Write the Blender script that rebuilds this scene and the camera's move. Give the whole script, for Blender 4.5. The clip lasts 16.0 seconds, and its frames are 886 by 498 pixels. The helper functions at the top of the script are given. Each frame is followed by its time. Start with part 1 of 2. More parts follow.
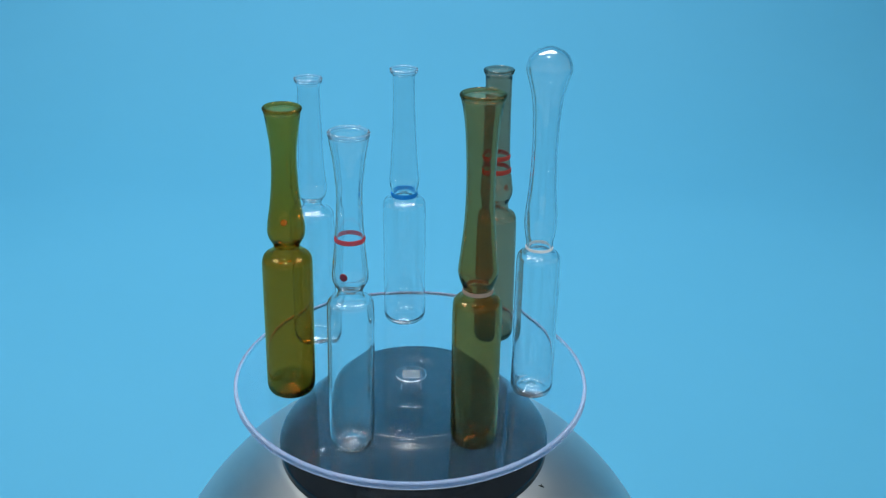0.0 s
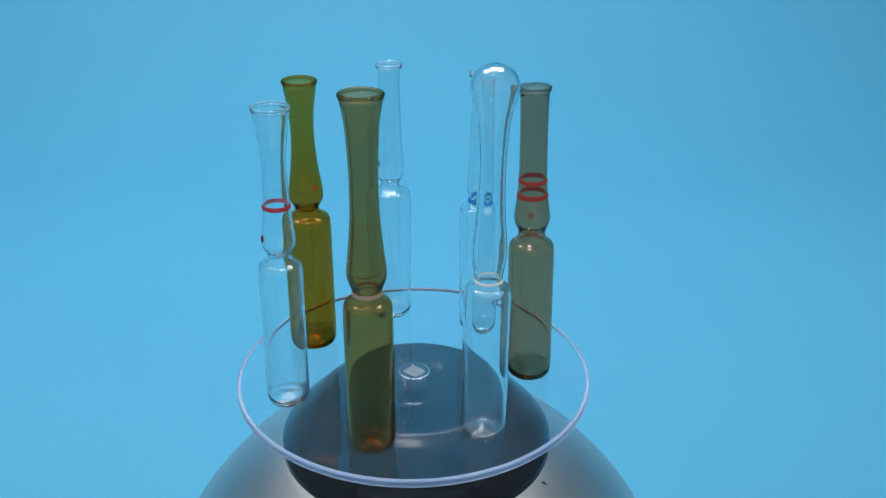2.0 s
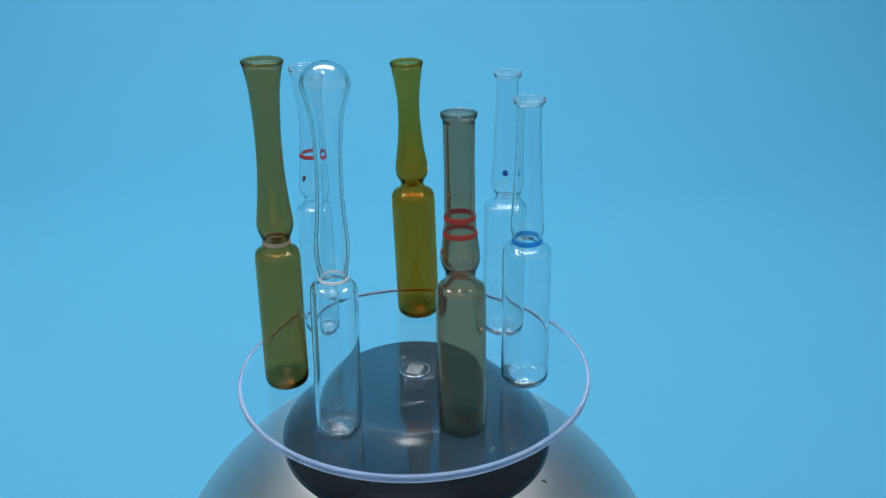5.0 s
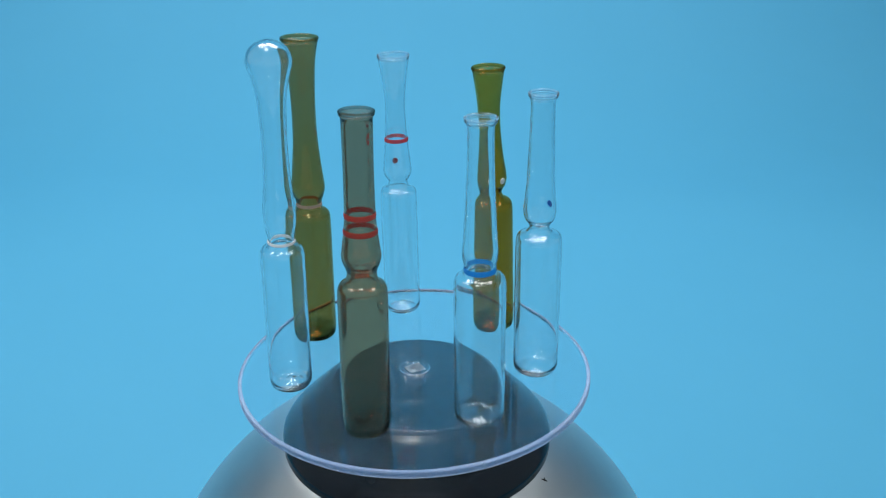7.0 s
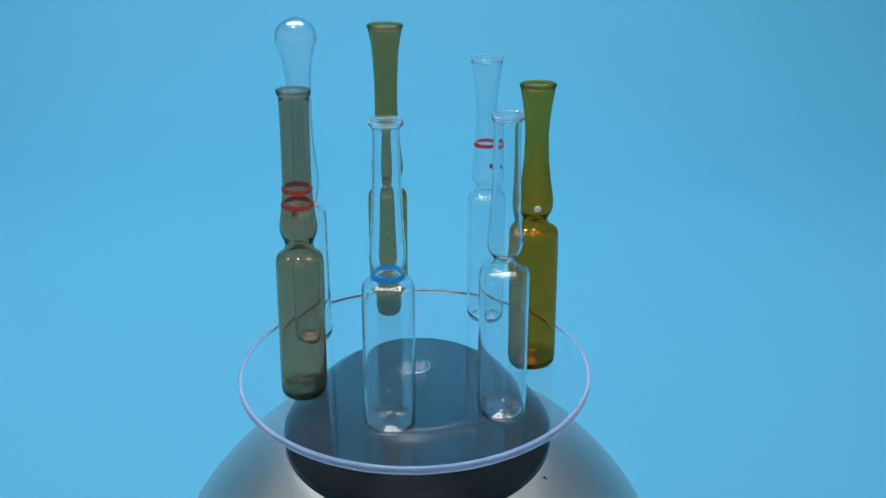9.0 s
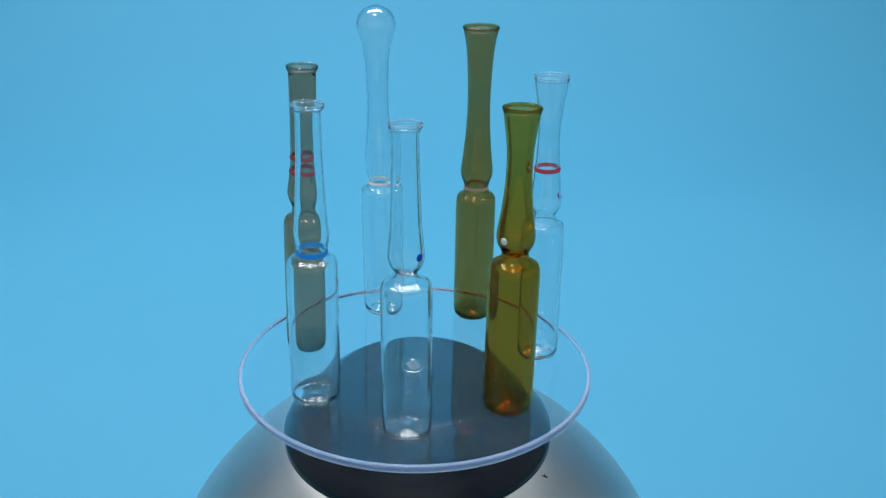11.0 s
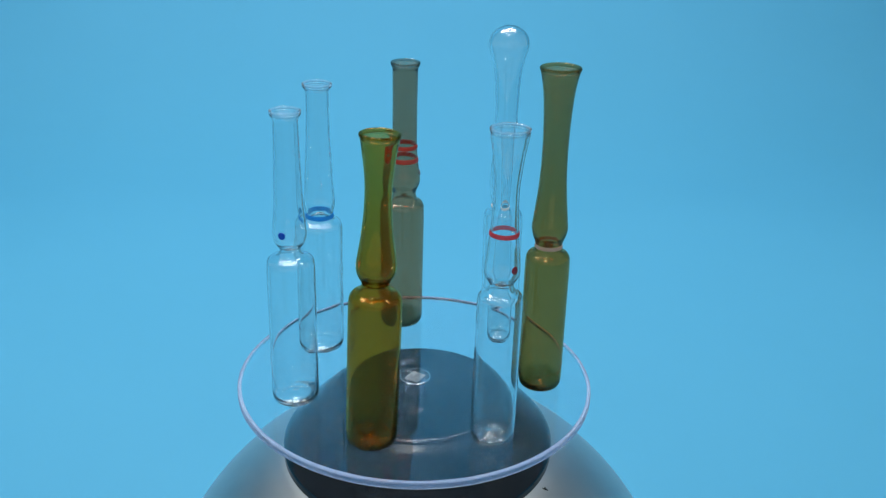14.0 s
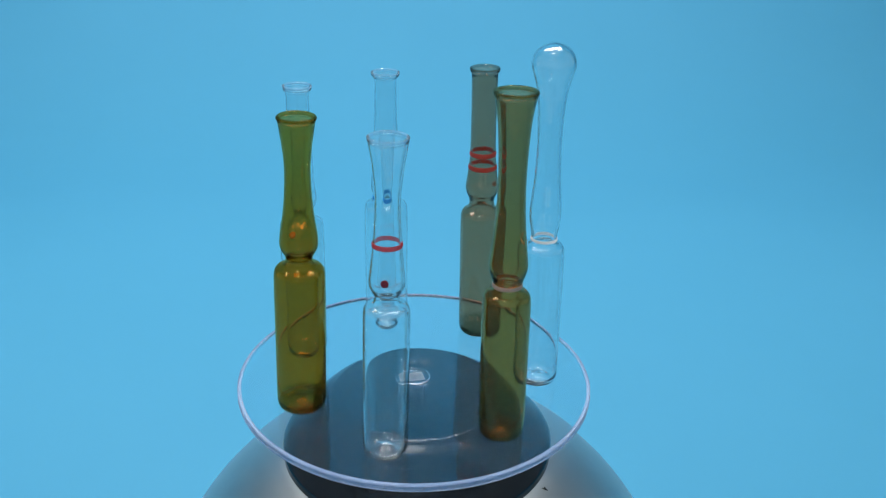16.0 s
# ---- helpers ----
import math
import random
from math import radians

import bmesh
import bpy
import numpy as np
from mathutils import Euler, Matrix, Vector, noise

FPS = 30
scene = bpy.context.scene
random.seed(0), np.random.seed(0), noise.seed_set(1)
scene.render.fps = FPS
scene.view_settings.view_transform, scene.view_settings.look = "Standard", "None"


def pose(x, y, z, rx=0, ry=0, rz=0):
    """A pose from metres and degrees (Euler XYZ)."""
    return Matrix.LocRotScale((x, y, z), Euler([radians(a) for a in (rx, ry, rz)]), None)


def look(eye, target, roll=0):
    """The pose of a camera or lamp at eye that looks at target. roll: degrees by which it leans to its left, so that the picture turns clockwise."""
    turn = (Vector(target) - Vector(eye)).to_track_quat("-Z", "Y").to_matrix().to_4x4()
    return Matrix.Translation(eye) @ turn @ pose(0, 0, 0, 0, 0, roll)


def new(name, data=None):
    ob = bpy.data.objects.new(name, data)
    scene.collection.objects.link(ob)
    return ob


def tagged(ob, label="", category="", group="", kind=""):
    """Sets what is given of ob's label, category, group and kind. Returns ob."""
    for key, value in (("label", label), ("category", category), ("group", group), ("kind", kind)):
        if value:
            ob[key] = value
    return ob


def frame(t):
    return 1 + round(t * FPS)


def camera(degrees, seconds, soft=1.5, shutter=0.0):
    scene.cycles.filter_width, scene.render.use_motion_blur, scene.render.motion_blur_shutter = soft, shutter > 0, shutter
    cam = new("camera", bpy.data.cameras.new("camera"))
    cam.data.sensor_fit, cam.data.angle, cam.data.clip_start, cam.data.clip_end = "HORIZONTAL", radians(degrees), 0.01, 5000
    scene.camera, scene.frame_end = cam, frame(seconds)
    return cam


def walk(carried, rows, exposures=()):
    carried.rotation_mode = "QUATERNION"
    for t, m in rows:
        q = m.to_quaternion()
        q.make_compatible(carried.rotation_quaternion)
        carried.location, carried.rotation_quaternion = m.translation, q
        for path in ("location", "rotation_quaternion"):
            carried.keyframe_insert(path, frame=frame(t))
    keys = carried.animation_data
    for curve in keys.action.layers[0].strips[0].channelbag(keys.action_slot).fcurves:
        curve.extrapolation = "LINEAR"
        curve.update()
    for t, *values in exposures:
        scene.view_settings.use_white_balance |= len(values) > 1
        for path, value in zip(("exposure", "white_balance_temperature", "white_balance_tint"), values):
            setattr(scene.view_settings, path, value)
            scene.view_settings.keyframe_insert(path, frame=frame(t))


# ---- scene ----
# ---- camera and its walk ----
R = 0.060                      # radius of the clear disc, metres
Z0 = 0.097                     # height of the disc's top over the paper
ELEV, REACH, FOCAL = 31.546, 5.372, 1630.6
cam = camera(51.36, 16.0, soft=1.2)
EYE = Vector((0, -REACH * R * math.cos(radians(ELEV)), Z0 + REACH * R * math.sin(radians(ELEV))))


def aim(dx, dy):
    """Pose of the camera whose view of the disc's middle is moved by dx, dy."""
    yaw = -math.atan((dx - 51.5) / FOCAL)
    down = radians(ELEV) - math.atan((dy + 209.5) / FOCAL)
    ahead = Vector((math.sin(yaw), math.cos(yaw) * math.cos(down), -math.cos(yaw) * math.sin(down)))
    return look(EYE, EYE + ahead, 0.54)


SWAY = [(0, -8.0, 12.0), (0.5, -8.6, 11.0), (1, -7.9, 9.0), (1.5, -5.3, 7.3), (2, -2.5, 7.0), (2.5, -1.1, 6.8), (3, -1.2, 6.4), (3.5, -1.7, 5.4),
        (4, -2.2, 4.4), (6.5, -1.6, 2.5), (7, -1.6, 1.2), (7.5, -0.8, 0.6), (8, -1.3, 0.0), (8.5, -1.3, -1.0), (9, -0.6, -2.0), (10.5, -0.5, -4.5),
        (11.5, -0.4, -5.0), (12, -0.7, -2.0), (12.5, -0.0, 3.5), (13, -0.4, 10.5), (13.5, -0.7, 14.6), (14, -0.5, 16.6), (14.5, -0.7, 16.9),
        (15, -0.5, 17.2), (15.5, -0.9, 16.8), (16, -1.2, 16.4)]
walk(cam, [(t, aim(dx, dy)) for t, dx, dy in SWAY], [(0, 0.0), (16, 0.0)])

# ---- light ----
world = bpy.data.worlds.new("room_air")
scene.world = world
world.use_nodes = True
world.node_tree.nodes["Background"].inputs[0].default_value = (0.75, 0.85, 1.0, 1)
world.node_tree.nodes["Background"].inputs[1].default_value = 0.3


def area_lamp(name, eye, target, width, height, watts, colour):
    lamp = bpy.data.lights.new(name, "AREA")
    lamp.shape, lamp.size, lamp.size_y, lamp.energy, lamp.color = "RECTANGLE", width, height, watts, colour
    ob = new(name, lamp)
    ob.matrix_world = look(eye, target)
    return ob


area_lamp("softbox_light", (-0.05, 0.34, 0.88), (-0.05, 0.21, 0.0), 0.74, 0.24, 6.7, (1.0, 0.98, 0.95))
# added fill: an unseen point lamp that brightens walls and ceiling round the glass
fill_light = bpy.data.lights.new("fill_lamp", "POINT")
fill_light.energy, fill_light.shadow_soft_size, fill_light.color = 19.5, 0.14, (1.0, 0.97, 0.93)
new("fill_lamp", fill_light).location = (-0.13, -0.18, 1.45)


# ---- materials ----
def material(name):
    m = bpy.data.materials.new(name)
    m.use_nodes = True
    nt = m.node_tree
    for n in list(nt.nodes):
        nt.nodes.remove(n)
    out = nt.nodes.new("ShaderNodeOutputMaterial")
    return m, nt, out


def node(nt, kind, **values):
    n = nt.nodes.new(kind)
    for key, value in values.items():
        n.inputs[key.replace("_", " ")].default_value = value
    return n


def noise_node(nt, scale, detail=4.0, rough=0.6):
    co = nt.nodes.new("ShaderNodeTexCoord")
    n = node(nt, "ShaderNodeTexNoise", Scale=scale, Detail=detail, Roughness=rough)
    nt.links.new(co.outputs["Object"], n.inputs["Vector"])
    return n


def ramp(nt, source, a, b, lo=0.3, hi=0.7):
    r = nt.nodes.new("ShaderNodeValToRGB")
    r.color_ramp.elements[0].position, r.color_ramp.elements[1].position = lo, hi
    r.color_ramp.elements[0].color, r.color_ramp.elements[1].color = (*a, 1), (*b, 1)
    nt.links.new(source, r.inputs[0])
    return r


def solid(name, a, b, scale, rough, metal=0.0, bump=0.0, fine=900.0, rough_to=None, spec=0.5):
    """A plain surface that wanders between two colours, with a fine relief."""
    m, nt, out = material(name)
    p = node(nt, "ShaderNodeBsdfPrincipled", Metallic=metal, Roughness=rough)
    p.inputs["Specular IOR Level"].default_value = spec
    n = noise_node(nt, scale)
    c = ramp(nt, n.outputs["Fac"], a, b)
    nt.links.new(c.outputs[0], p.inputs["Base Color"])
    f = noise_node(nt, fine, 3.0)
    if rough_to is not None:
        mr = node(nt, "ShaderNodeMapRange", To_Min=rough, To_Max=rough_to)
        nt.links.new(n.outputs["Fac"], mr.inputs[0])
        nt.links.new(mr.outputs[0], p.inputs["Roughness"])
    if bump:
        bp = node(nt, "ShaderNodeBump", Strength=bump, Distance=0.0002)
        nt.links.new(f.outputs["Fac"], bp.inputs["Height"])
        nt.links.new(bp.outputs[0], p.inputs["Normal"])
    nt.links.new(p.outputs[0], out.inputs[0])
    return m


def glass(name, tint, ior=1.5, rough=0.0, wave=0.04, drawn=None):
    """Blown glass, tinted where light passes its surfaces, with a slight draw in the wall."""
    m, nt, out = material(name)
    g = node(nt, "ShaderNodeBsdfGlass", Color=(*tint, 1), Roughness=rough, IOR=ior)
    if drawn:
        # the stem is drawn out thinner than the barrel, so it takes less from the light
        co = nt.nodes.new("ShaderNodeTexCoord")
        xyz = nt.nodes.new("ShaderNodeSeparateXYZ")
        up = node(nt, "ShaderNodeMapRange", From_Min=0.0, From_Max=0.085)
        c = ramp(nt, up.outputs[0], tint, drawn, 0.6, 1.0)
        for at, k in ((0.022, 0.78), (0.045, 1.0)):   # bottom tint darkened to subdue the softbox's orange glow there
            c.color_ramp.elements.new(at).color = (tint[0] * k * (0.86 if k < 1 else 1), tint[1] * k, tint[2] * k, 1)
        nt.links.new(co.outputs["Object"], xyz.inputs[0])
        nt.links.new(xyz.outputs["Z"], up.inputs[0])
        nt.links.new(c.outputs[0], g.inputs["Color"])
    if wave:
        n = noise_node(nt, 160.0, 1.0)
        bp = node(nt, "ShaderNodeBump", Strength=wave, Distance=0.0006)
        nt.links.new(n.outputs["Fac"], bp.inputs["Height"])
        nt.links.new(bp.outputs[0], g.inputs["Normal"])
    nt.links.new(g.outputs[0], out.inputs[0])
    return m


PAPER = solid("blue_paper", (0.0600, 0.333, 0.548), (0.0675, 0.347, 0.567), 3.0, 0.75, bump=0.15, fine=500)
WALL = solid("wall_paint", (0.74, 0.74, 0.73), (0.79, 0.79, 0.78), 2.0, 0.8, bump=0.1, fine=300)
CEIL = solid("ceiling_paint", (0.75, 0.75, 0.73), (0.8, 0.8, 0.78), 2.0, 0.9)
SILVER = solid("silver_lacquer", (0.50, 0.515, 0.515), (0.56, 0.575, 0.57), 40.0, 0.36, metal=1.0, bump=0.05, fine=4000, rough_to=0.40)
CONE = solid("black_satin_plastic", (0.0028, 0.0052, 0.0082), (0.0042, 0.0070, 0.0105), 60.0, 0.16, rough_to=0.22, spec=0.25)
BLACK = solid("black_gloss_plastic", (0.0014, 0.0050, 0.0095), (0.0024, 0.0068, 0.0125), 60.0, 0.02, rough_to=0.05, spec=0.42)
TRIM = solid("pale_plastic", (0.035, 0.045, 0.055), (0.06, 0.07, 0.08), 300.0, 0.25)
SPECK = solid("dark_speck", (0.01, 0.01, 0.01), (0.02, 0.02, 0.02), 500.0, 0.6)


def enamel(name, a, b, clear=0.22, glow=0.35):
    """Thin fired enamel: some light shines through it."""
    m, nt, out = material(name)
    p = node(nt, "ShaderNodeBsdfPrincipled", Roughness=0.35)
    t = nt.nodes.new("ShaderNodeBsdfTranslucent")
    k = nt.nodes.new("ShaderNodeBsdfTransparent")
    m1, m2 = node(nt, "ShaderNodeMixShader", Fac=glow), node(nt, "ShaderNodeMixShader", Fac=clear)
    c = ramp(nt, noise_node(nt, 900.0).outputs["Fac"], a, b)
    for n in (p.inputs["Base Color"], t.inputs[0]):
        nt.links.new(c.outputs[0], n)
    nt.links.new(p.outputs[0], m1.inputs[1])
    nt.links.new(t.outputs[0], m1.inputs[2])
    nt.links.new(m1.outputs[0], m2.inputs[1])
    nt.links.new(k.outputs[0], m2.inputs[2])
    nt.links.new(m2.outputs[0], out.inputs[0])
    return m


RED = enamel("red_enamel", (0.60, 0.030, 0.045), (0.70, 0.045, 0.06))
DEEP_RED = enamel("deep_red_enamel", (0.50, 0.055, 0.035), (0.58, 0.07, 0.045))
BLUE = enamel("blue_enamel", (0.010, 0.33, 0.82), (0.02, 0.38, 0.90))
WHITE = enamel("white_enamel", (0.84, 0.86, 0.88), (0.90, 0.91, 0.92), 0.06, 0.5)
TAN = enamel("dull_white_enamel", (0.42, 0.36, 0.32), (0.50, 0.43, 0.38))
RUST = enamel("rust_enamel", (0.28, 0.13, 0.07), (0.34, 0.16, 0.09), 0.4)
CRIMSON = enamel("crimson_enamel", (0.26, 0.008, 0.02), (0.32, 0.012, 0.03), 0.05, 0.2)
INK = enamel("ink_blue_enamel", (0.008, 0.10, 0.55), (0.01, 0.13, 0.62), 0.05, 0.45)
CHALK = enamel("chalk_white_enamel", (0.70, 0.69, 0.68), (0.78, 0.77, 0.75), 0.0, 0.04)
DUST = solid("pale_dust", (0.32, 0.38, 0.42), (0.42, 0.47, 0.50), 800.0, 0.5)
LABEL = solid("dark_print", (0.015, 0.022, 0.030), (0.03, 0.04, 0.05), 800.0, 0.5)
TAG = solid("silvery_label", (0.045, 0.062, 0.075), (0.11, 0.14, 0.16), 500.0, 0.6)
CLEAR = glass("clear_glass", (0.985, 0.99, 0.99))
AMBER = glass("amber_glass", (0.93, 0.668, 0.33), drawn=(0.885, 0.725, 0.42))
OLIVE = glass("olive_amber_glass", (0.885, 0.690, 0.465), drawn=(0.872, 0.708, 0.530))
SMOKE = glass("smoke_grey_glass", (0.905, 0.728, 0.610), drawn=(0.895, 0.738, 0.640))
AMBER_ROLL = glass("amber_glass_bead", (0.82, 0.57, 0.25), wave=0.0)
OLIVE_ROLL = glass("olive_glass_bead", (0.76, 0.58, 0.37), wave=0.0)
SMOKE_ROLL = glass("smoke_glass_bead", (0.74, 0.66, 0.60), wave=0.0)
ACRYL = glass("clear_acrylic", (0.985, 0.99, 0.995), ior=1.49, wave=0.0)


def milky_acrylic(name, part, rough=0.25, pale=((0.20, 0.28, 0.47), (0.27, 0.35, 0.55))):
    """Sawn acrylic, which gathers light and looks milky."""
    m, nt, out = material(name)
    g = node(nt, "ShaderNodeBsdfGlass", Color=(0.94, 0.97, 1.0, 1), Roughness=rough, IOR=1.49)
    p = node(nt, "ShaderNodeBsdfPrincipled", Base_Color=(0.62, 0.72, 0.88, 1), Roughness=0.35)
    mix = node(nt, "ShaderNodeMixShader", Fac=part)
    n = noise_node(nt, 300.0)
    c = ramp(nt, n.outputs["Fac"], *pale)
    nt.links.new(c.outputs[0], p.inputs["Base Color"])
    nt.links.new(g.outputs[0], mix.inputs[1])
    nt.links.new(p.outputs[0], mix.inputs[2])
    nt.links.new(mix.outputs[0], out.inputs[0])
    return m


EDGE = milky_acrylic("milky_acrylic_edge", 0.40)
FROST = milky_acrylic("frosted_acrylic", 0.05, 0.12)
POST = milky_acrylic("post_acrylic", 0.07, 0.10)
SMEAR = milky_acrylic("dried_glue", 0.10)
POLISH = milky_acrylic("fire_polished_glass", 0.07, 0.02, ((0.62, 0.72, 0.78), (0.70, 0.79, 0.84)))


def dusty_sheen_acrylic():
    """Clear acrylic with a thin patchy dust film, coloured blue to paint in the paper's reflection."""
    m, nt, out = material("dusty_sheen_clear_acrylic")
    g = node(nt, "ShaderNodeBsdfGlass", Color=(0.985, 0.99, 0.995, 1), Roughness=0.0, IOR=1.49)
    # blue diffuse stands in for the backdrop mirrored in the plate
    d = node(nt, "ShaderNodeBsdfDiffuse", Color=(0.12, 0.38, 0.70, 1))
    mix = nt.nodes.new("ShaderNodeMixShader")
    n = noise_node(nt, 45.0, 6.0, 0.65)
    f = node(nt, "ShaderNodeMapRange", From_Min=0.3, From_Max=0.75, To_Min=0.014, To_Max=0.046)
    nt.links.new(n.outputs["Fac"], f.inputs[0])
    nt.links.new(f.outputs[0], mix.inputs[0])
    nt.links.new(g.outputs[0], mix.inputs[1])
    nt.links.new(d.outputs[0], mix.inputs[2])
    nt.links.new(mix.outputs[0], out.inputs[0])
    return m


DUSTY_SHEEN = dusty_sheen_acrylic()


# ---- mesh helpers ----
def link(name, verts, faces, mat, parent=None, label="", smooth=True, crease=35):
    me = bpy.data.meshes.new(name)
    me.from_pydata(verts, [], faces)
    me.materials.append(mat)
    if smooth:
        me.polygons.foreach_set("use_smooth", [True] * len(me.polygons))
    me.update()
    if smooth:
        me.set_sharp_from_angle(angle=radians(crease))
    ob = new(name, me)
    ob.parent = parent
    return tagged(ob, label) if label else ob


def turned(line, seg=64, closed=False):
    """Turns a line of (radius, height), metres, about the z axis. Lines go up the outside and down the inside."""
    verts, rows, faces = [], [], []
    for r, z in line:
        if r < 1e-7:
            rows.append([len(verts)] * seg)
            verts.append((0, 0, z))
        else:
            rows.append([len(verts) + j for j in range(seg)])
            verts += [(r * math.cos(2 * math.pi * j / seg), r * math.sin(2 * math.pi * j / seg), z) for j in range(seg)]
    pairs = list(zip(rows, rows[1:])) + ([(rows[-1], rows[0])] if closed else [])
    for a, b in pairs:
        for j in range(seg):
            k = (j + 1) % seg
            f = [a[j], a[k], b[k], b[j]]
            f = [v for i, v in enumerate(f) if v != f[i - 1]]
            if len(f) > 2:
                faces.append(f)
    return verts, faces


def smooth_line(points, n=5):
    """A soft curve through the points (centripetal steps kept even)."""
    out = []
    for i in range(len(points) - 1):
        p0, p1, p2, p3 = (Vector(points[max(0, min(len(points) - 1, i + k))]) for k in (-1, 0, 1, 2))
        t1, t2 = (p2 - p0) * 0.5, (p3 - p1) * 0.5
        span = (p2 - p1).length
        for v in (t1, t2):
            if v.length > span:
                v *= span / v.length
        for k in range(n):
            s = k / n
            q = (2 * s**3 - 3 * s**2 + 1) * p1 + (s**3 - 2 * s**2 + s) * t1 + (3 * s**2 - 2 * s**3) * p2 + (s**3 - s**2) * t2
            out.append((max(q.x, 0.0), q.y))
    out.append(tuple(points[-1]))
    return out


# ---- an added enclosure and the paper sweep ----
def slab(name, x0, x1, y0, y1, z0, z1, mat, label):
    verts = [(x, y, z) for z in (z0, z1) for y in (y0, y1) for x in (x0, x1)]
    faces = [(0, 2, 3, 1), (4, 5, 7, 6), (0, 1, 5, 4), (2, 6, 7, 3), (0, 4, 6, 2), (1, 3, 7, 5)]
    return tagged(link(name, verts, faces, mat, smooth=False), label, kind="structure")


# unseen pale box, kept small so its sides throw light back onto the glass
slab("floor", -1.75, 1.75, -1.2, 1.3, -0.11, -0.01, WALL, "plain pale unseen floor added to close the set")
slab("unseen_wall_north", -1.75, 1.75, 1.3, 1.4, -0.11, 1.9, WALL, "plain pale unseen wall added behind the backdrop")
slab("unseen_wall_south", -1.75, 1.75, -1.3, -1.2, -0.11, 1.9, WALL, "plain pale unseen wall added to bounce light")
slab("unseen_wall_east", 1.75, 1.85, -1.2, 1.3, -0.11, 1.9, WALL, "plain pale unseen wall added to bounce light")
slab("unseen_wall_west", -1.85, -1.75, -1.2, 1.3, -0.11, 1.9, WALL, "plain pale unseen wall added to bounce light")
slab("ceiling", -1.75, 1.75, -1.2, 1.3, 1.9, 2.0, CEIL, "plain white unseen ceiling added to bounce light")


def paper_sweep():
    line = [(-0.9, 0.0), (0.45, 0.0)]
    line += [(0.45 + 0.4 * math.sin(a), 0.4 - 0.4 * math.cos(a)) for a in (radians(5 * k) for k in range(1, 19))]
    line += [(0.85, 1.3)]
    xs = (-1.6, 1.6)
    n = len(line)
    verts = [(x, y, z) for x in xs for y, z in line]
    back = []
    for i, (y, z) in enumerate(line):
        a, b = line[max(i - 1, 0)], line[min(i + 1, n - 1)]
        d = Vector((b[0] - a[0], b[1] - a[1])).normalized()
        back.append((y + d.y * 0.002, z - d.x * 0.002))
    verts += [(x, y, z) for x in xs for y, z in back]
    faces = [(i, n + i, n + i + 1, i + 1) for i in range(n - 1)]
    faces += [(2 * n + i + 1, 3 * n + i + 1, 3 * n + i, 2 * n + i) for i in range(n - 1)]
    ob = link("backdrop", verts, faces, PAPER)
    return tagged(ob, "seamless sweep of plain sky-blue studio paper", kind="structure")


paper_sweep()


# ---- the turntable stand ----
def cone_height(r):
    """Height of the black cone over its foot at a distance from its axis, both in disc radii."""
    line = [(0.0, -0.112), (0.47, -0.112), (0.50, -0.118), (0.56, -0.156), (0.64, -0.235), (0.72, -0.315), (0.765, -0.365), (0.785, -0.40)]
    for (r0, z0), (r1, z1) in zip(line, line[1:]):
        if r <= r1:
            return z0 + (z1 - z0) * (r - r0) / (r1 - r0)
    return line[-1][1]


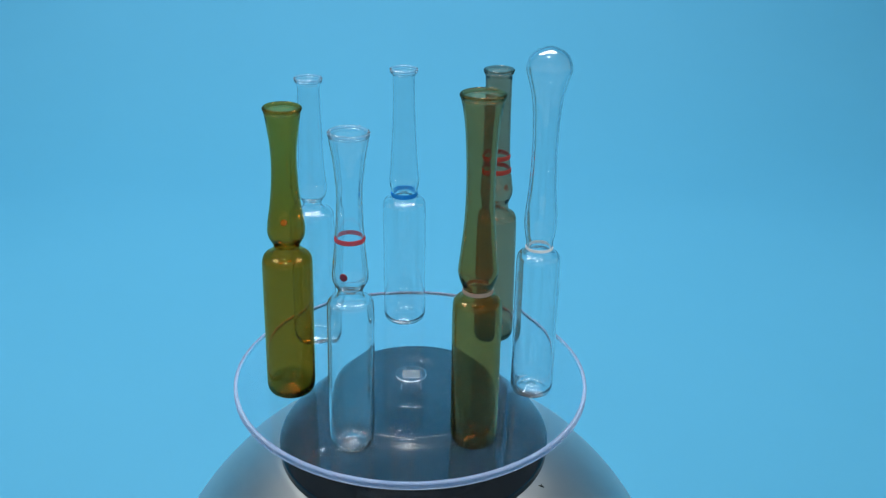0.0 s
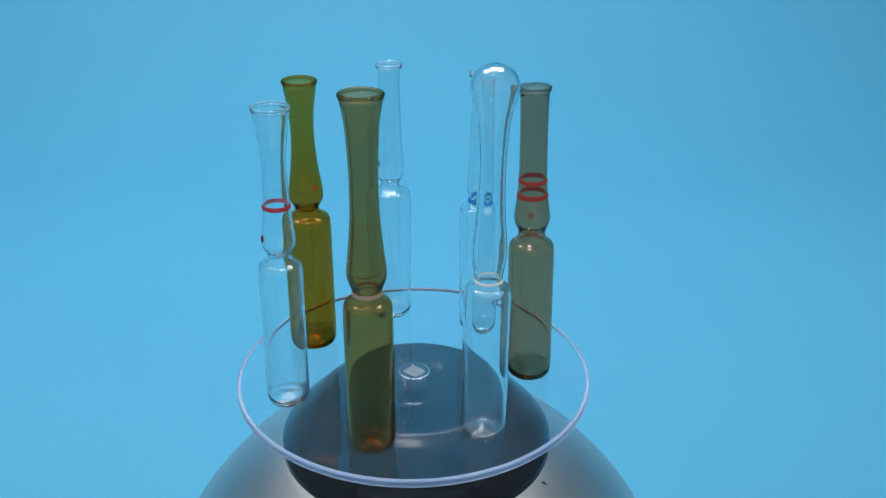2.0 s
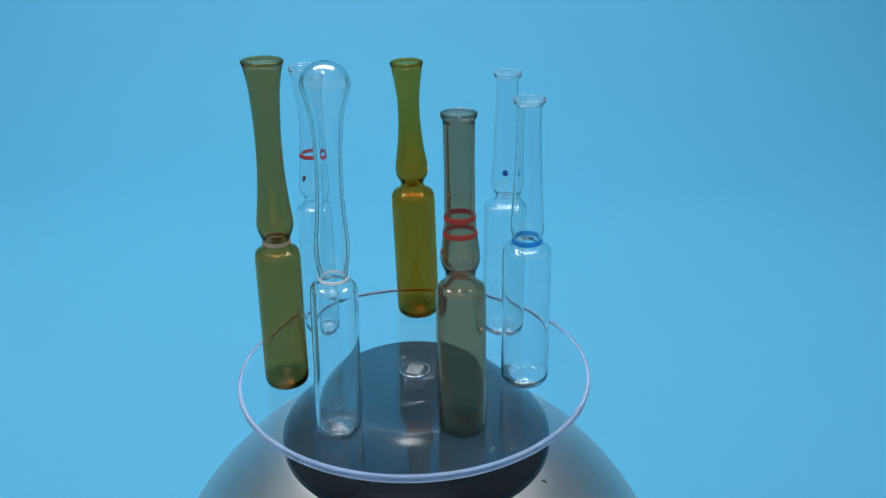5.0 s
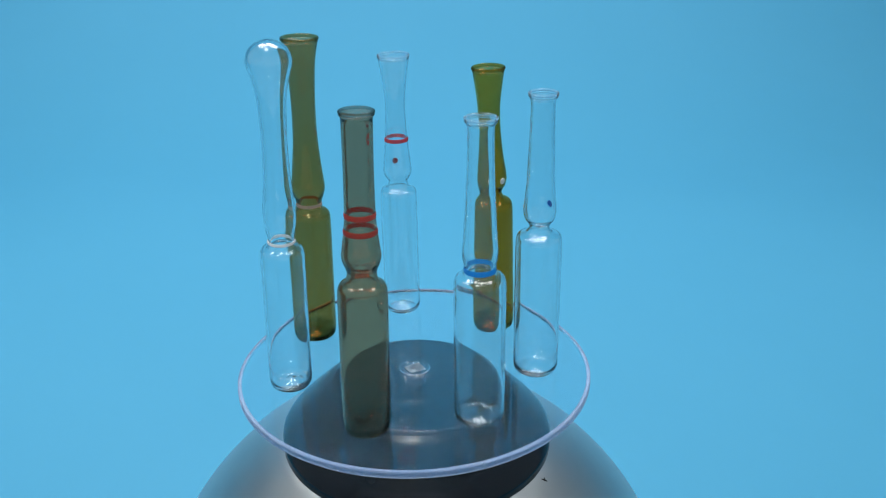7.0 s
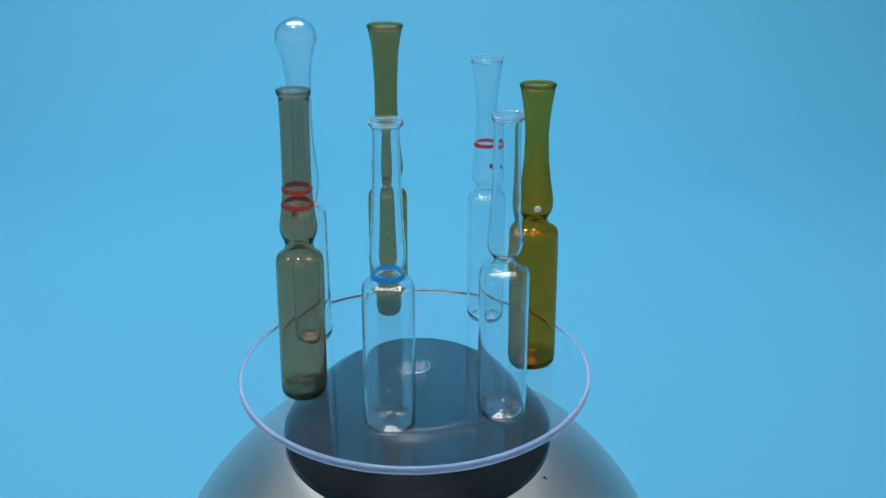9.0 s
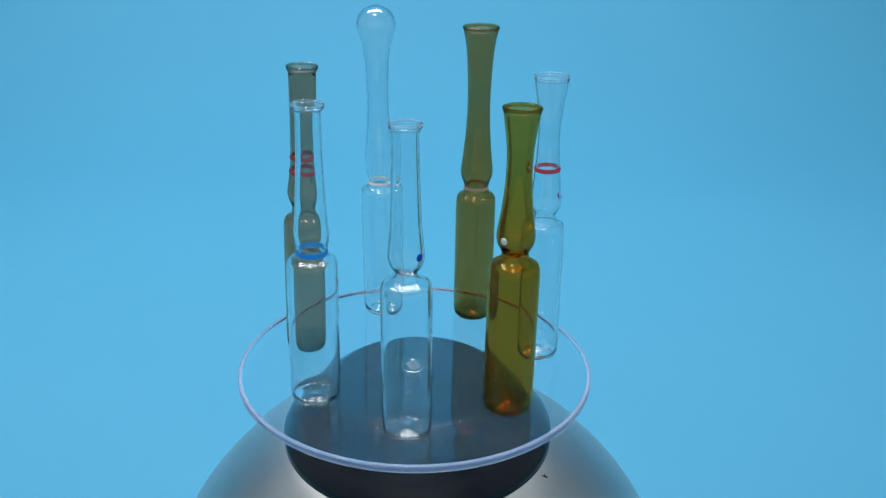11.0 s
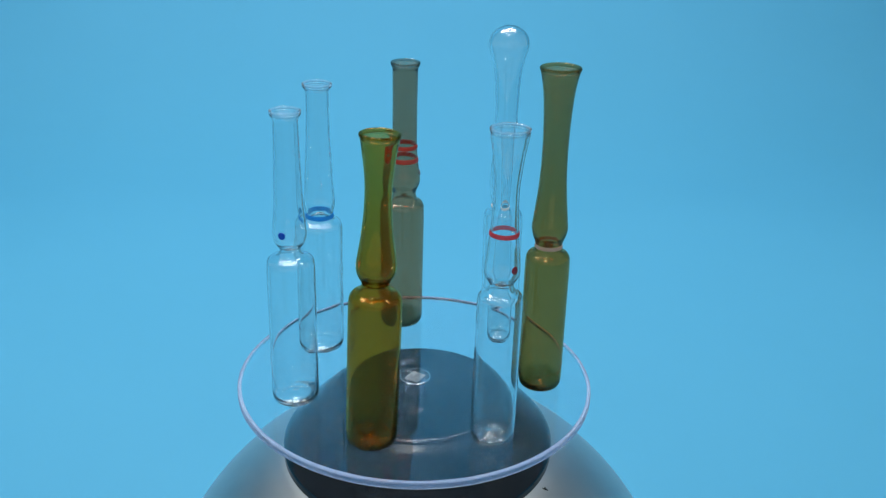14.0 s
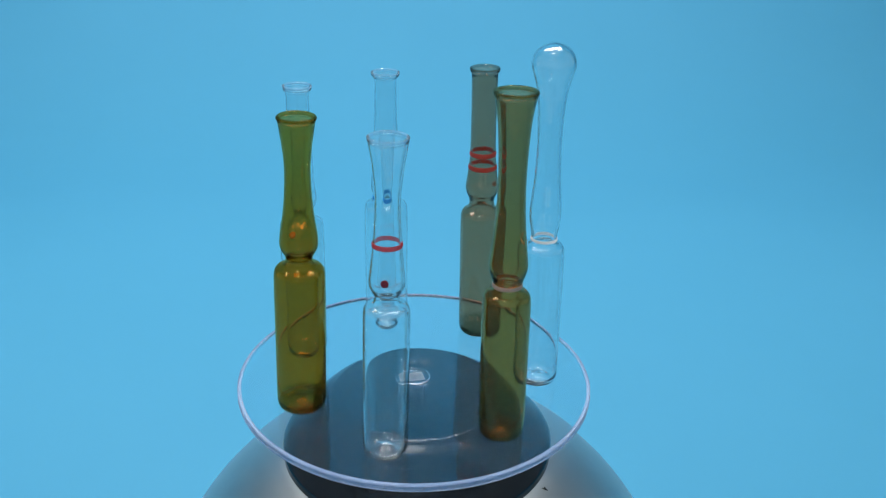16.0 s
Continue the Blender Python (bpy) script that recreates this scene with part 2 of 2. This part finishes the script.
def turntable_stand():
    base = tagged(new("turntable_stand"), "silver domed display turntable with a glossy black cone-shaped top", "turntable")
    base.location = (0.0012, 0, Z0)
    dome = [(0.60, -0.43), (0.75, -0.43)]
    for k in range(44):
        r = 0.787 + (1.548 - 0.787) * math.sin(math.pi / 2 * k / 43)
        dome.append((r, -1.449 + 1.3 * (1 - (r / 1.56) ** 1.6) ** 0.625))
    dome += [(1.56, -1.46), (1.56, -1.585), (1.548, -1.606), (1.53, -1.614), (1.2, -1.614), (0, -1.614)]
    line = [(r * R, z * R) for r, z in dome][::-1]
    dome_part = link("dome", *turned(line, 128), SILVER, base, "silver lacquered dome")
    side = [(0.60, -0.45), (0.7855, -0.45), (0.787, -0.448), (0.787, -0.41), (0.7845, -0.396), (0.760, -0.360), (0.72, -0.317), (0.64, -0.237), (0.56, -0.160), (0.5085, -0.129)]
    cone = link("cone", *turned(smooth_line([(r * R, z * R) for r, z in side], 4), 160), CONE, base, "black plastic cone", crease=25)
    # the flat top rolls over into the cone with a soft edge
    top = [(0.0, -0.16), (0.5075, -0.16), (0.5080, -0.1275)]
    top += [(0.478 + 0.040 * math.sin(radians(a)), -0.152 + 0.040 * math.cos(radians(a))) for a in range(45, -1, -3)] + [(0.40, -0.112), (0.0, -0.112)]
    link("top_plate", *turned([(r * R, z * R) for r, z in top], 200), BLACK, cone, "flat glossy black top plate", crease=30)
    rnd = random.Random(11)
    for _ in range(4):
        # fine wiping scratches on the front of the cone
        cx, cy, lean = rnd.uniform(-0.15, 0.32), rnd.uniform(-0.66, -0.56), rnd.uniform(-0.05, 0.30)
        long, wide, bow = rnd.uniform(0.0025, 0.0060), rnd.uniform(0.000025, 0.00004), rnd.uniform(-0.0006, 0.0006)
        verts, faces, n = [], [], 8
        for k in range(n + 1):
            q = k / n * 2 - 1
            x, y = cx * R + long * q, cy * R + long * q * lean + bow * (1 - q * q)
            w = wide * (1.05 - abs(q))
            for off, up in ((-w, 0.00002), (0, 0.00006), (w, 0.00002)):
                verts.append((x, y + off, cone_height(math.hypot(x, y + off) / R) * R + up + 0.00003))
        for k in range(n):
            a = 3 * k
            faces += [(a, a + 3, a + 4, a + 1), (a + 1, a + 4, a + 5, a + 2)]
        link("scratch", verts, faces, TRIM, cone, "fine pale scratch")
    speck = [(-0.0009, -0.0004), (-0.0002, -0.0002), (0.0003, 0.0007), (0.0005, 0.0001), (0.0012, -0.0002), (0.0004, -0.0004)]
    at = Vector((0.825 * R * math.cos(radians(-31.5)), 0.825 * R * math.sin(radians(-31.5)), 0))
    verts = []
    for lift in (0.0, 0.0003):
        for x, y in speck:
            r = math.hypot(at.x + x, at.y + y) / R
            verts.append((at.x + x, at.y + y, (-1.449 + 1.3 * (1 - (r / 1.56) ** 1.6) ** 0.625) * R + lift))
    n = len(speck)
    faces = [tuple(range(n))[::-1], tuple(range(n, 2 * n))] + [(k, (k + 1) % n, n + (k + 1) % n, n + k) for k in range(n)]
    link("speck", verts, faces, SPECK, dome_part, "small dark speck of dirt", smooth=False)
    return base


stand = turntable_stand()


# ---- the turning disc ----
def acrylic_disc():
    disc = tagged(new("acrylic_disc"), "round clear acrylic display disc on a short clear post", "display disc")
    th = 0.0023
    W = R + 0.00015
    plate = [(0, -th), (W - 0.0013, -th), (W - 0.0013, 0), (0, 0)]
    p = link("plate", *turned(plate, 160), DUSTY_SHEEN, disc, "clear acrylic plate")
    p.visible_shadow = False
    for poly in p.data.polygons:
        poly.use_smooth = False
    rim = [(W - 0.00128, -th), (W - 0.0003, -th), (W, -th + 0.0003), (W, -0.0003), (W - 0.0003, 0), (W - 0.00128, 0)]
    e = link("edge", *turned(rim, 160, True), EDGE, p, "milky light-blue sawn edge")
    e.visible_shadow = False
    low, high = -0.112 * R - 0.00145 + 0.00025, -th - 0.00110
    post = [(0.0031, low), (0.0035, low), (0.0037, low + 0.0002), (0.0037, high - 0.0002), (0.0035, high), (0.0031, high)]
    q = link("post", *turned(post, 64, True), POST, disc, "clear round acrylic post")
    q.visible_shadow = False
    up = -th - 0.00104
    boss = [(0.0, up + 0.0), (0.0051, up), (0.0053, up + 0.0002), (0.0053, up + 0.0007), (0.0051, up + 0.0009), (0.0046, up + 0.00095), (0.0043, up + 0.0006), (0.0, up + 0.0005)]
    b = link("boss", *turned(boss, 64), ACRYL, disc, "clear round boss on top of the post")
    b.visible_shadow = False
    rim = [(r, up + z) for r, z in ((0.0049, 0.00096), (0.0051, 0.00098), (0.00525, 0.00092), (0.00534, 0.00075), (0.0053, 0.00070), (0.0050, 0.00092))]
    link("rim", *turned(rim, 64, True), FROST, b, "pale worn rim of the boss").visible_shadow = False

    def tile(x0, x1, y0, y1, z0, z1):
        verts = [(x, y, z) for z in (z0, z1) for x, y in ((x0, y0), (x1, y0), (x1, y1), (x0, y1))]
        return verts, [(3, 2, 1, 0), (4, 5, 6, 7), (0, 1, 5, 4), (1, 2, 6, 5), (2, 3, 7, 6), (3, 0, 4, 7)]

    # a small foil label, creased where it was pressed on
    n, verts, faces = 9, [], []
    for level in (0.0, 0.00005):
        for j in range(n):
            for i in range(n):
                x, y = (i / (n - 1) - 0.5) * 0.0058, (j / (n - 1) - 0.5) * 0.0050
                verts.append((x, y, up + 0.00054 + level + 0.00022 * (0.5 + 0.5 * noise.noise(Vector((x * 900, y * 900, 3.0))))))
    for j in range(n - 1):
        for i in range(n - 1):
            q0 = j * n + i
            faces.append((n * n + q0, n * n + q0 + 1, n * n + q0 + n + 1, n * n + q0 + n))
            faces.append((q0, q0 + n, q0 + n + 1, q0 + 1))
    tag = link("label", verts, faces, TAG, disc, "small creased silvery square label", crease=20)
    for x0, x1, y in ((-0.0021, 0.0005, 0.0014), (-0.0021, 0.0019, 0.0003), (-0.0012, 0.0021, -0.0007), (-0.0021, 0.0002, -0.0016)):
        link("print_bar", *tile(x0, x1, y - 0.00028, y + 0.00028, up + 0.00083, up + 0.00088), LABEL, tag, "dark bar of print", smooth=False)
    verts, faces, rnd = [], [], random.Random(5)
    for r0, a0, span in ((0.0066, 20, 70), (0.0074, 35, 80), (0.0083, 15, 60), (0.0070, 200, 50), (0.0088, 60, 45), (0.0078, 250, 60), (0.0093, 30, 40)):
        m, start = 14, len(verts)
        for k in range(m + 1):
            f = k / m
            a, w = radians(a0 + span * f), 0.00012 * math.sin(math.pi * min(max(f, 0.03), 0.97)) + 0.00002
            r = r0 + 0.0005 * f + 0.00012 * math.sin(9 * f + r0 * 5000)
            for rr, lift in ((r - w, 0.00001), (r, 0.00006), (r + w, 0.00001)):
                verts.append((rr * math.cos(a), rr * math.sin(a), lift))
        for k in range(m):
            for c in (0, 1):
                i = start + 3 * k + c
                faces.append((i, i + 1, i + 4, i + 3))
    link("glue_smear", verts, faces, SMEAR, p, "faint dried glue smears round the boss").visible_shadow = False
    rnd = random.Random(7)
    verts, faces = [], []
    for _ in range(46):
        r, a, k = R * math.sqrt(rnd.uniform(0.03, 0.93)), rnd.uniform(0, 2 * math.pi), rnd.uniform(0.00005, 0.00012)
        x, y, n = r * math.cos(a), r * math.sin(a), len(verts)
        verts += [(x + k, y, 0.00002), (x - k * 0.6, y + k * 0.8, 0.00002), (x - k * 0.5, y - k, 0.00002), (x, y, 0.00012)]
        faces += [(n, n + 1, n + 3), (n + 1, n + 2, n + 3), (n + 2, n, n + 3), (n, n + 2, n + 1)]
    tagged(link("dust", verts, faces, DUST, p, "fine pale dust specks", smooth=False), kind="stuff")
    return disc


disc = acrylic_disc()


# ---- the ampoules ----
def radius_at(line, z):
    best = min(range(len(line) - 1), key=lambda i: 0 if line[i][1] <= z <= line[i + 1][1] and line[i][0] > 0.001 else 1)
    (r0, z0), (r1, z1) = line[best], line[best + 1]
    return r0 + (r1 - r0) * (z - z0) / max(z1 - z0, 1e-9)


def ampoule(label, body, upper, mat, wall=0.48, closed=False, bead=0.0, roll=None, neck=0.9, punt=0.9):
    """upper: (height, radius) in mm from the shoulder to the mouth. Returns the thing and its outer line."""
    upper = [(z - 0.5, r) for z, r in upper]
    thing = tagged(new("ampoule"), label, "ampoule", "ampoules on the disc")
    low = [(0, punt), (body * 0.12, punt * 0.95), (body * 0.40, punt * 0.58), (body * 0.62, punt * 0.18), (body * 0.76, 0.02), (body * 0.88, 0.25), (body * 0.965, 1.2), (body, 3.2), (body, 20), (body, 40)]
    outer = low + [(r, z) for z, r in upper]
    outer = smooth_line([(r * 0.001, z * 0.001) for r, z in outer], 5)
    # the inside keeps the wall's thickness square to the outside; the neck is drawn in thicker
    inside = []
    for i, (z, r) in enumerate(upper):
        (za, ra), (zb, rb) = upper[i - 1] if i else (40, body), upper[min(i + 1, len(upper) - 1)]
        run = Vector((rb - ra, zb - za)).normalized()
        w = wall * (1.0 + neck * max(0.0, 1.0 - abs(z - 52.0) / 4.5))
        inside.append((max(r - run.y * w, 0.0), z + run.x * w))
    floor = [(body - wall, 40), (body - wall, 20), (body - wall, 3.4), (body * 0.955 - wall, 1.9), (body * 0.86 - wall, 1.0), (body * 0.72, 0.80), (body * 0.56, 0.80 + punt * 0.23), (body * 0.34, 0.85 + punt * 0.65), (body * 0.12, 0.9 + punt * 0.98), (0, 0.92 + punt)]
    if closed:
        inner = [(0.0, upper[-1][0] - wall)] + inside[-2::-1] + floor
        inner = smooth_line([(r * 0.001, z * 0.001) for r, z in inner], 5)
        v, f = turned(outer, 72)
        v2, f2 = turned(inner, 72)
        f += [[i + len(v) for i in q] for q in f2]
        v += v2
    else:
        top, rt = upper[-1]
        # the fire-polished mouth: a rolled bead
        b = 0.5 * (wall + bead)
        ring = [(rt - b + b * math.cos(q), top + 0.9 * b * math.sin(q)) for q in (radians(v) for v in range(-50, 231, 20))]
        outer = [p for p in outer if p[1] < (top - 1.7 * b) * 0.001] + [(r * 0.001, z * 0.001) for r, z in ring[:2]]
        inner = ring[2:] + [(r, z) for r, z in inside[::-1] if z < top - 1.9 * b] + floor
        inner = smooth_line([(r * 0.001, z * 0.001) for r, z in inner], 5)
        v, f = turned(outer + inner, 72)
    g = link("glass_body", v, f, mat, thing, crease=75)
    g.visible_shadow = False
    if roll:
        top, rt = upper[-1]
        k = 0.48 if mat is CLEAR else 0.70 if body != 7.4 else 0.52
        q = [(rt - 0.35 + k * math.cos(v), top + wall * 0.5 + 0.04 + 0.9 * k * (1 + math.sin(v))) for v in (radians(20 * i) for i in range(18))]
        m = link("mouth_bead", *turned([(r * 0.001, z * 0.001) for r, z in q], 72, True), roll, thing, "rolled whitish fire-polished mouth" if mat is CLEAR else "thick rolled mouth of darker glass")
        m.visible_shadow = False
    return thing, outer


def band(thing, outer, z, height, mat, label, proud=0.00013):
    """A painted band fired onto the glass, a little proud of it."""
    z, h = (z - 0.5) * 0.001, height * 0.0005
    line = [(radius_at(outer, z + s * h) + proud * k, z + s * h) for s, k in ((-1, 0.15), (-0.75, 0.9), (-0.3, 1.2), (0.3, 1.2), (0.75, 0.9), (1, 0.15))]
    line += [(r - 0.00008, zz) for r, zz in ((radius_at(outer, z + h) + 0.0001, z + h), (radius_at(outer, z - h) + 0.0001, z - h))]
    return link("colour_ring", *turned(line, 64, True), mat, thing, label)


def dot(thing, outer, z, turn, size, mat, label):
    """A round spot of enamel on the glass; turn: degrees round its axis."""
    z, a = (z - 0.5) * 0.001, radians(turn)
    verts, faces, seg = [], [], 20
    rings = [(1.0, 0.0), (0.92, 0.6), (0.6, 0.95), (0.0, 1.1)]
    for k, up in rings:
        for j in range(seg if k else 1):
            b = 2 * math.pi * j / seg
            u, w = size * 0.001 * k * math.cos(b), size * 0.001 * k * math.sin(b)
            r = radius_at(outer, z + w) + 0.00004 + 0.00022 * up
            verts.append((r * math.cos(a + u / r), r * math.sin(a + u / r), z + w))
    for i in range(2):
        for j in range(seg):
            k = (j + 1) % seg
            faces.append((i * seg + j, i * seg + k, (i + 1) * seg + k, (i + 1) * seg + j))
    faces += [(2 * seg + j, 2 * seg + (j + 1) % seg, 3 * seg) for j in range(seg)]
    faces.append(tuple(range(seg))[::-1])
    return link("colour_dot", verts, faces, mat, thing, label)


# place on the disc: degrees, distance from its middle, then the lean of the axis (x, y over height), all in disc radii
amber, line = ampoule("amber glass ampoule with flared mouth and white dot", 7.85,
                      [(46.5, 7.8), (48.7, 7.6), (49.9, 6.95), (50.5, 5.8), (51.2, 4.8), (52.1, 4.3), (53.2, 4.05), (54.6, 4.6), (56, 5.35), (58, 5.8), (61, 5.6), (66.6, 4.75), (73, 4.1), (80, 3.8), (86, 4.05), (92.6, 4.9), (95.6, 5.35), (95.9, 5.45)], AMBER, roll=AMBER_ROLL, punt=1.7)
dot(amber, line, 58.2, 105, 1.15, CHALK, "white enamel dot")

red_ring, line = ampoule("clear glass ampoule with flared mouth, red ring and dot", 6.8,
                         [(46.6, 6.75), (48.6, 6.6), (49.7, 6.0), (50.2, 4.9), (50.8, 4.0), (51.8, 3.7), (53, 3.6), (54.4, 4.3), (56, 5.0), (58, 5.15), (61, 4.85), (67.5, 4.25), (74, 3.8), (82, 3.6), (90, 4.3), (94.4, 4.95), (97.4, 5.5), (98.0, 5.6)], CLEAR, bead=0.3, roll=POLISH, neck=0.3, punt=2.0)
band(red_ring, line, 68.7, 1.4, RED, "red enamel ring")
dot(red_ring, line, 58.8, 252, 1.15, CRIMSON, "dark red enamel dot")

olive, line = ampoule("dark olive-amber ampoule with flared mouth and white ring", 7.2,
                      [(45.5, 7.15), (47.9, 6.95), (49.0, 6.3), (49.5, 5.3), (50.2, 4.7), (51.2, 4.45), (52.3, 4.3), (53.5, 4.6), (55.4, 5.3), (57.8, 5.75), (60.7, 5.5), (64.8, 5.05), (73.2, 4.3), (81.4, 4.0), (89.5, 4.08), (97.4, 4.45), (101, 4.75), (104.9, 5.3), (107.4, 5.85), (107.7, 5.95)], OLIVE, roll=OLIVE_ROLL, punt=1.2)
band(olive, line, 51.9, 1.2, TAN, "dull white enamel ring at the neck")

bulb, line = ampoule("clear glass ampoule with closed bulb top and white ring", 7.0,
                     [(47, 6.95), (49.2, 6.75), (50.3, 6.15), (50.8, 5.1), (51.4, 4.5), (52.4, 4.25), (53.6, 4.15), (55, 4.3), (57, 4.65), (60, 5.05), (63.6, 5.05), (67, 4.75), (72, 4.3), (80, 3.92), (88, 3.9), (96, 4.25), (100.6, 4.75), (104.8, 5.75), (107.6, 6.6), (109.6, 6.7), (111.8, 6.05), (113.4, 4.8), (114.4, 3.2), (114.95, 1.7), (115.15, 0.8), (115.25, 0)], CLEAR, wall=0.62, closed=True, neck=0.2, punt=1.8)
band(bulb, line, 52.6, 0.95, WHITE, "white enamel ring at the neck")

smoke, line = ampoule("smoke-grey glass ampoule with two red rings", 7.4,
                      [(46, 7.35), (48.1, 7.15), (49.3, 6.5), (49.85, 5.5), (50.5, 4.8), (51.5, 4.5), (53, 4.35), (54.4, 4.7), (56, 5.35), (58.2, 5.75), (61.6, 5.35), (68.3, 4.57), (75, 4.37), (85, 4.3), (97.5, 4.4), (98.6, 4.55), (99.2, 4.95)], SMOKE, roll=SMOKE_ROLL, punt=0.6)
band(smoke, line, 70.6, 1.6, DEEP_RED, "upper red enamel ring")
band(smoke, line, 65.8, 1.6, DEEP_RED, "lower red enamel ring")
dot(smoke, line, 60.5, 303, 1.0, RUST, "rust-brown enamel dot")

blue_ring, line = ampoule("clear glass ampoule with lipped mouth and blue ring", 7.85,
                          [(46, 7.8), (47.8, 7.6), (48.9, 7.0), (49.4, 5.9), (49.85, 5.1), (50.6, 4.75), (51.8, 4.65), (53, 4.8), (54.6, 5.15), (57, 5.3), (60, 5.1), (67, 4.65), (75, 4.25), (83.4, 3.92), (93.2, 3.78), (94.5, 3.95), (95.2, 4.5), (95.7, 4.75)], CLEAR, bead=0.3, roll=POLISH, neck=0.3)
band(blue_ring, line, 51.4, 1.7, BLUE, "blue enamel ring at the neck")

blue_dot, line = ampoule("clear glass ampoule with lipped mouth and blue dot", 7.55,
                         [(47, 7.5), (49.2, 7.3), (50.3, 6.7), (50.85, 5.5), (51.4, 4.2), (52.3, 3.4), (53.4, 3.2), (54.6, 3.9), (56, 4.75), (58.4, 5.25), (61, 5.1), (67.5, 4.52), (76, 4.2), (84, 3.95), (93.2, 3.75), (94.4, 3.95), (95.1, 4.4), (95.6, 4.6)], CLEAR, bead=0.3, roll=POLISH, neck=0.3)
dot(blue_dot, line, 59.4, 194, 1.15, INK, "blue enamel dot")


# ---- what moves ----
def motions():
    """The disc turns clockwise, a little out of true, and carries the ampoules."""
    stands = [(amber, 194.83, 0.680, 0.0300, -0.0240, 1.625), (red_ring, 246.62, 0.735, 0.0152, 0.0112, 1.659),
              (olive, 297.14, 0.717, -0.0189, 0.0183, 1.822), (bulb, 344.92, 0.702, -0.0177, 0.0408, 1.822),
              (smoke, 40.13, 0.663, -0.0375, -0.0169, 1.680), (blue_ring, 93.35, 0.644, -0.0119, -0.0122, 1.626),
              (blue_dot, 145.42, 0.697, 0.0080, 0.0116, 1.621)]
    times = [0.5 * k for k in range(33)]
    # the drive runs a little unevenly: degrees ahead of its steady turn
    ahead = dict([(0, 0.43), (0.5, -1.06), (1, -0.61), (1.5, -0.70), (2, 1.02), (2.5, 0.22), (3, -0.18), (3.5, 0.47), (4, -0.10), (6.5, 0.26), (7, 0.02), (7.5, -0.11), (8, -0.05),
                  (8.5, -0.14), (9, -0.37), (11.5, -0.00), (12, 0.13), (12.5, 0.02), (13, 0.04), (13.5, -0.13), (14, -0.37), (14.5, 0.95), (15, 0.18), (15.5, -0.59), (16, -0.01)])
    tilt = Vector((0.01286, -0.0198, 1)).normalized()
    wobble = Vector((0, 0, 1)).rotation_difference(tilt).to_matrix().to_4x4()

    def turn(t):
        return Matrix.Translation((0, 0, Z0 + 0.00145)) @ Matrix.Rotation(-radians(21.752 * t - 0.0149 * t * (16 - t) + ahead.get(t, 0.0)), 4, "Z") @ wobble

    walk(disc, [(t, Matrix.Translation((0.0004, 0, 0)) @ turn(t)) for t in times])
    for thing, deg, reach, lx, ly, high in stands:
        a = radians(deg)
        lean = Vector((0, 0, 1)).rotation_difference(Vector((lx, ly, high))).to_matrix().to_4x4()
        place = Matrix.Translation((reach * R * math.cos(a), reach * R * math.sin(a), 0.00012)) @ lean
        walk(thing, [(t, turn(t) @ place) for t in times])


motions()
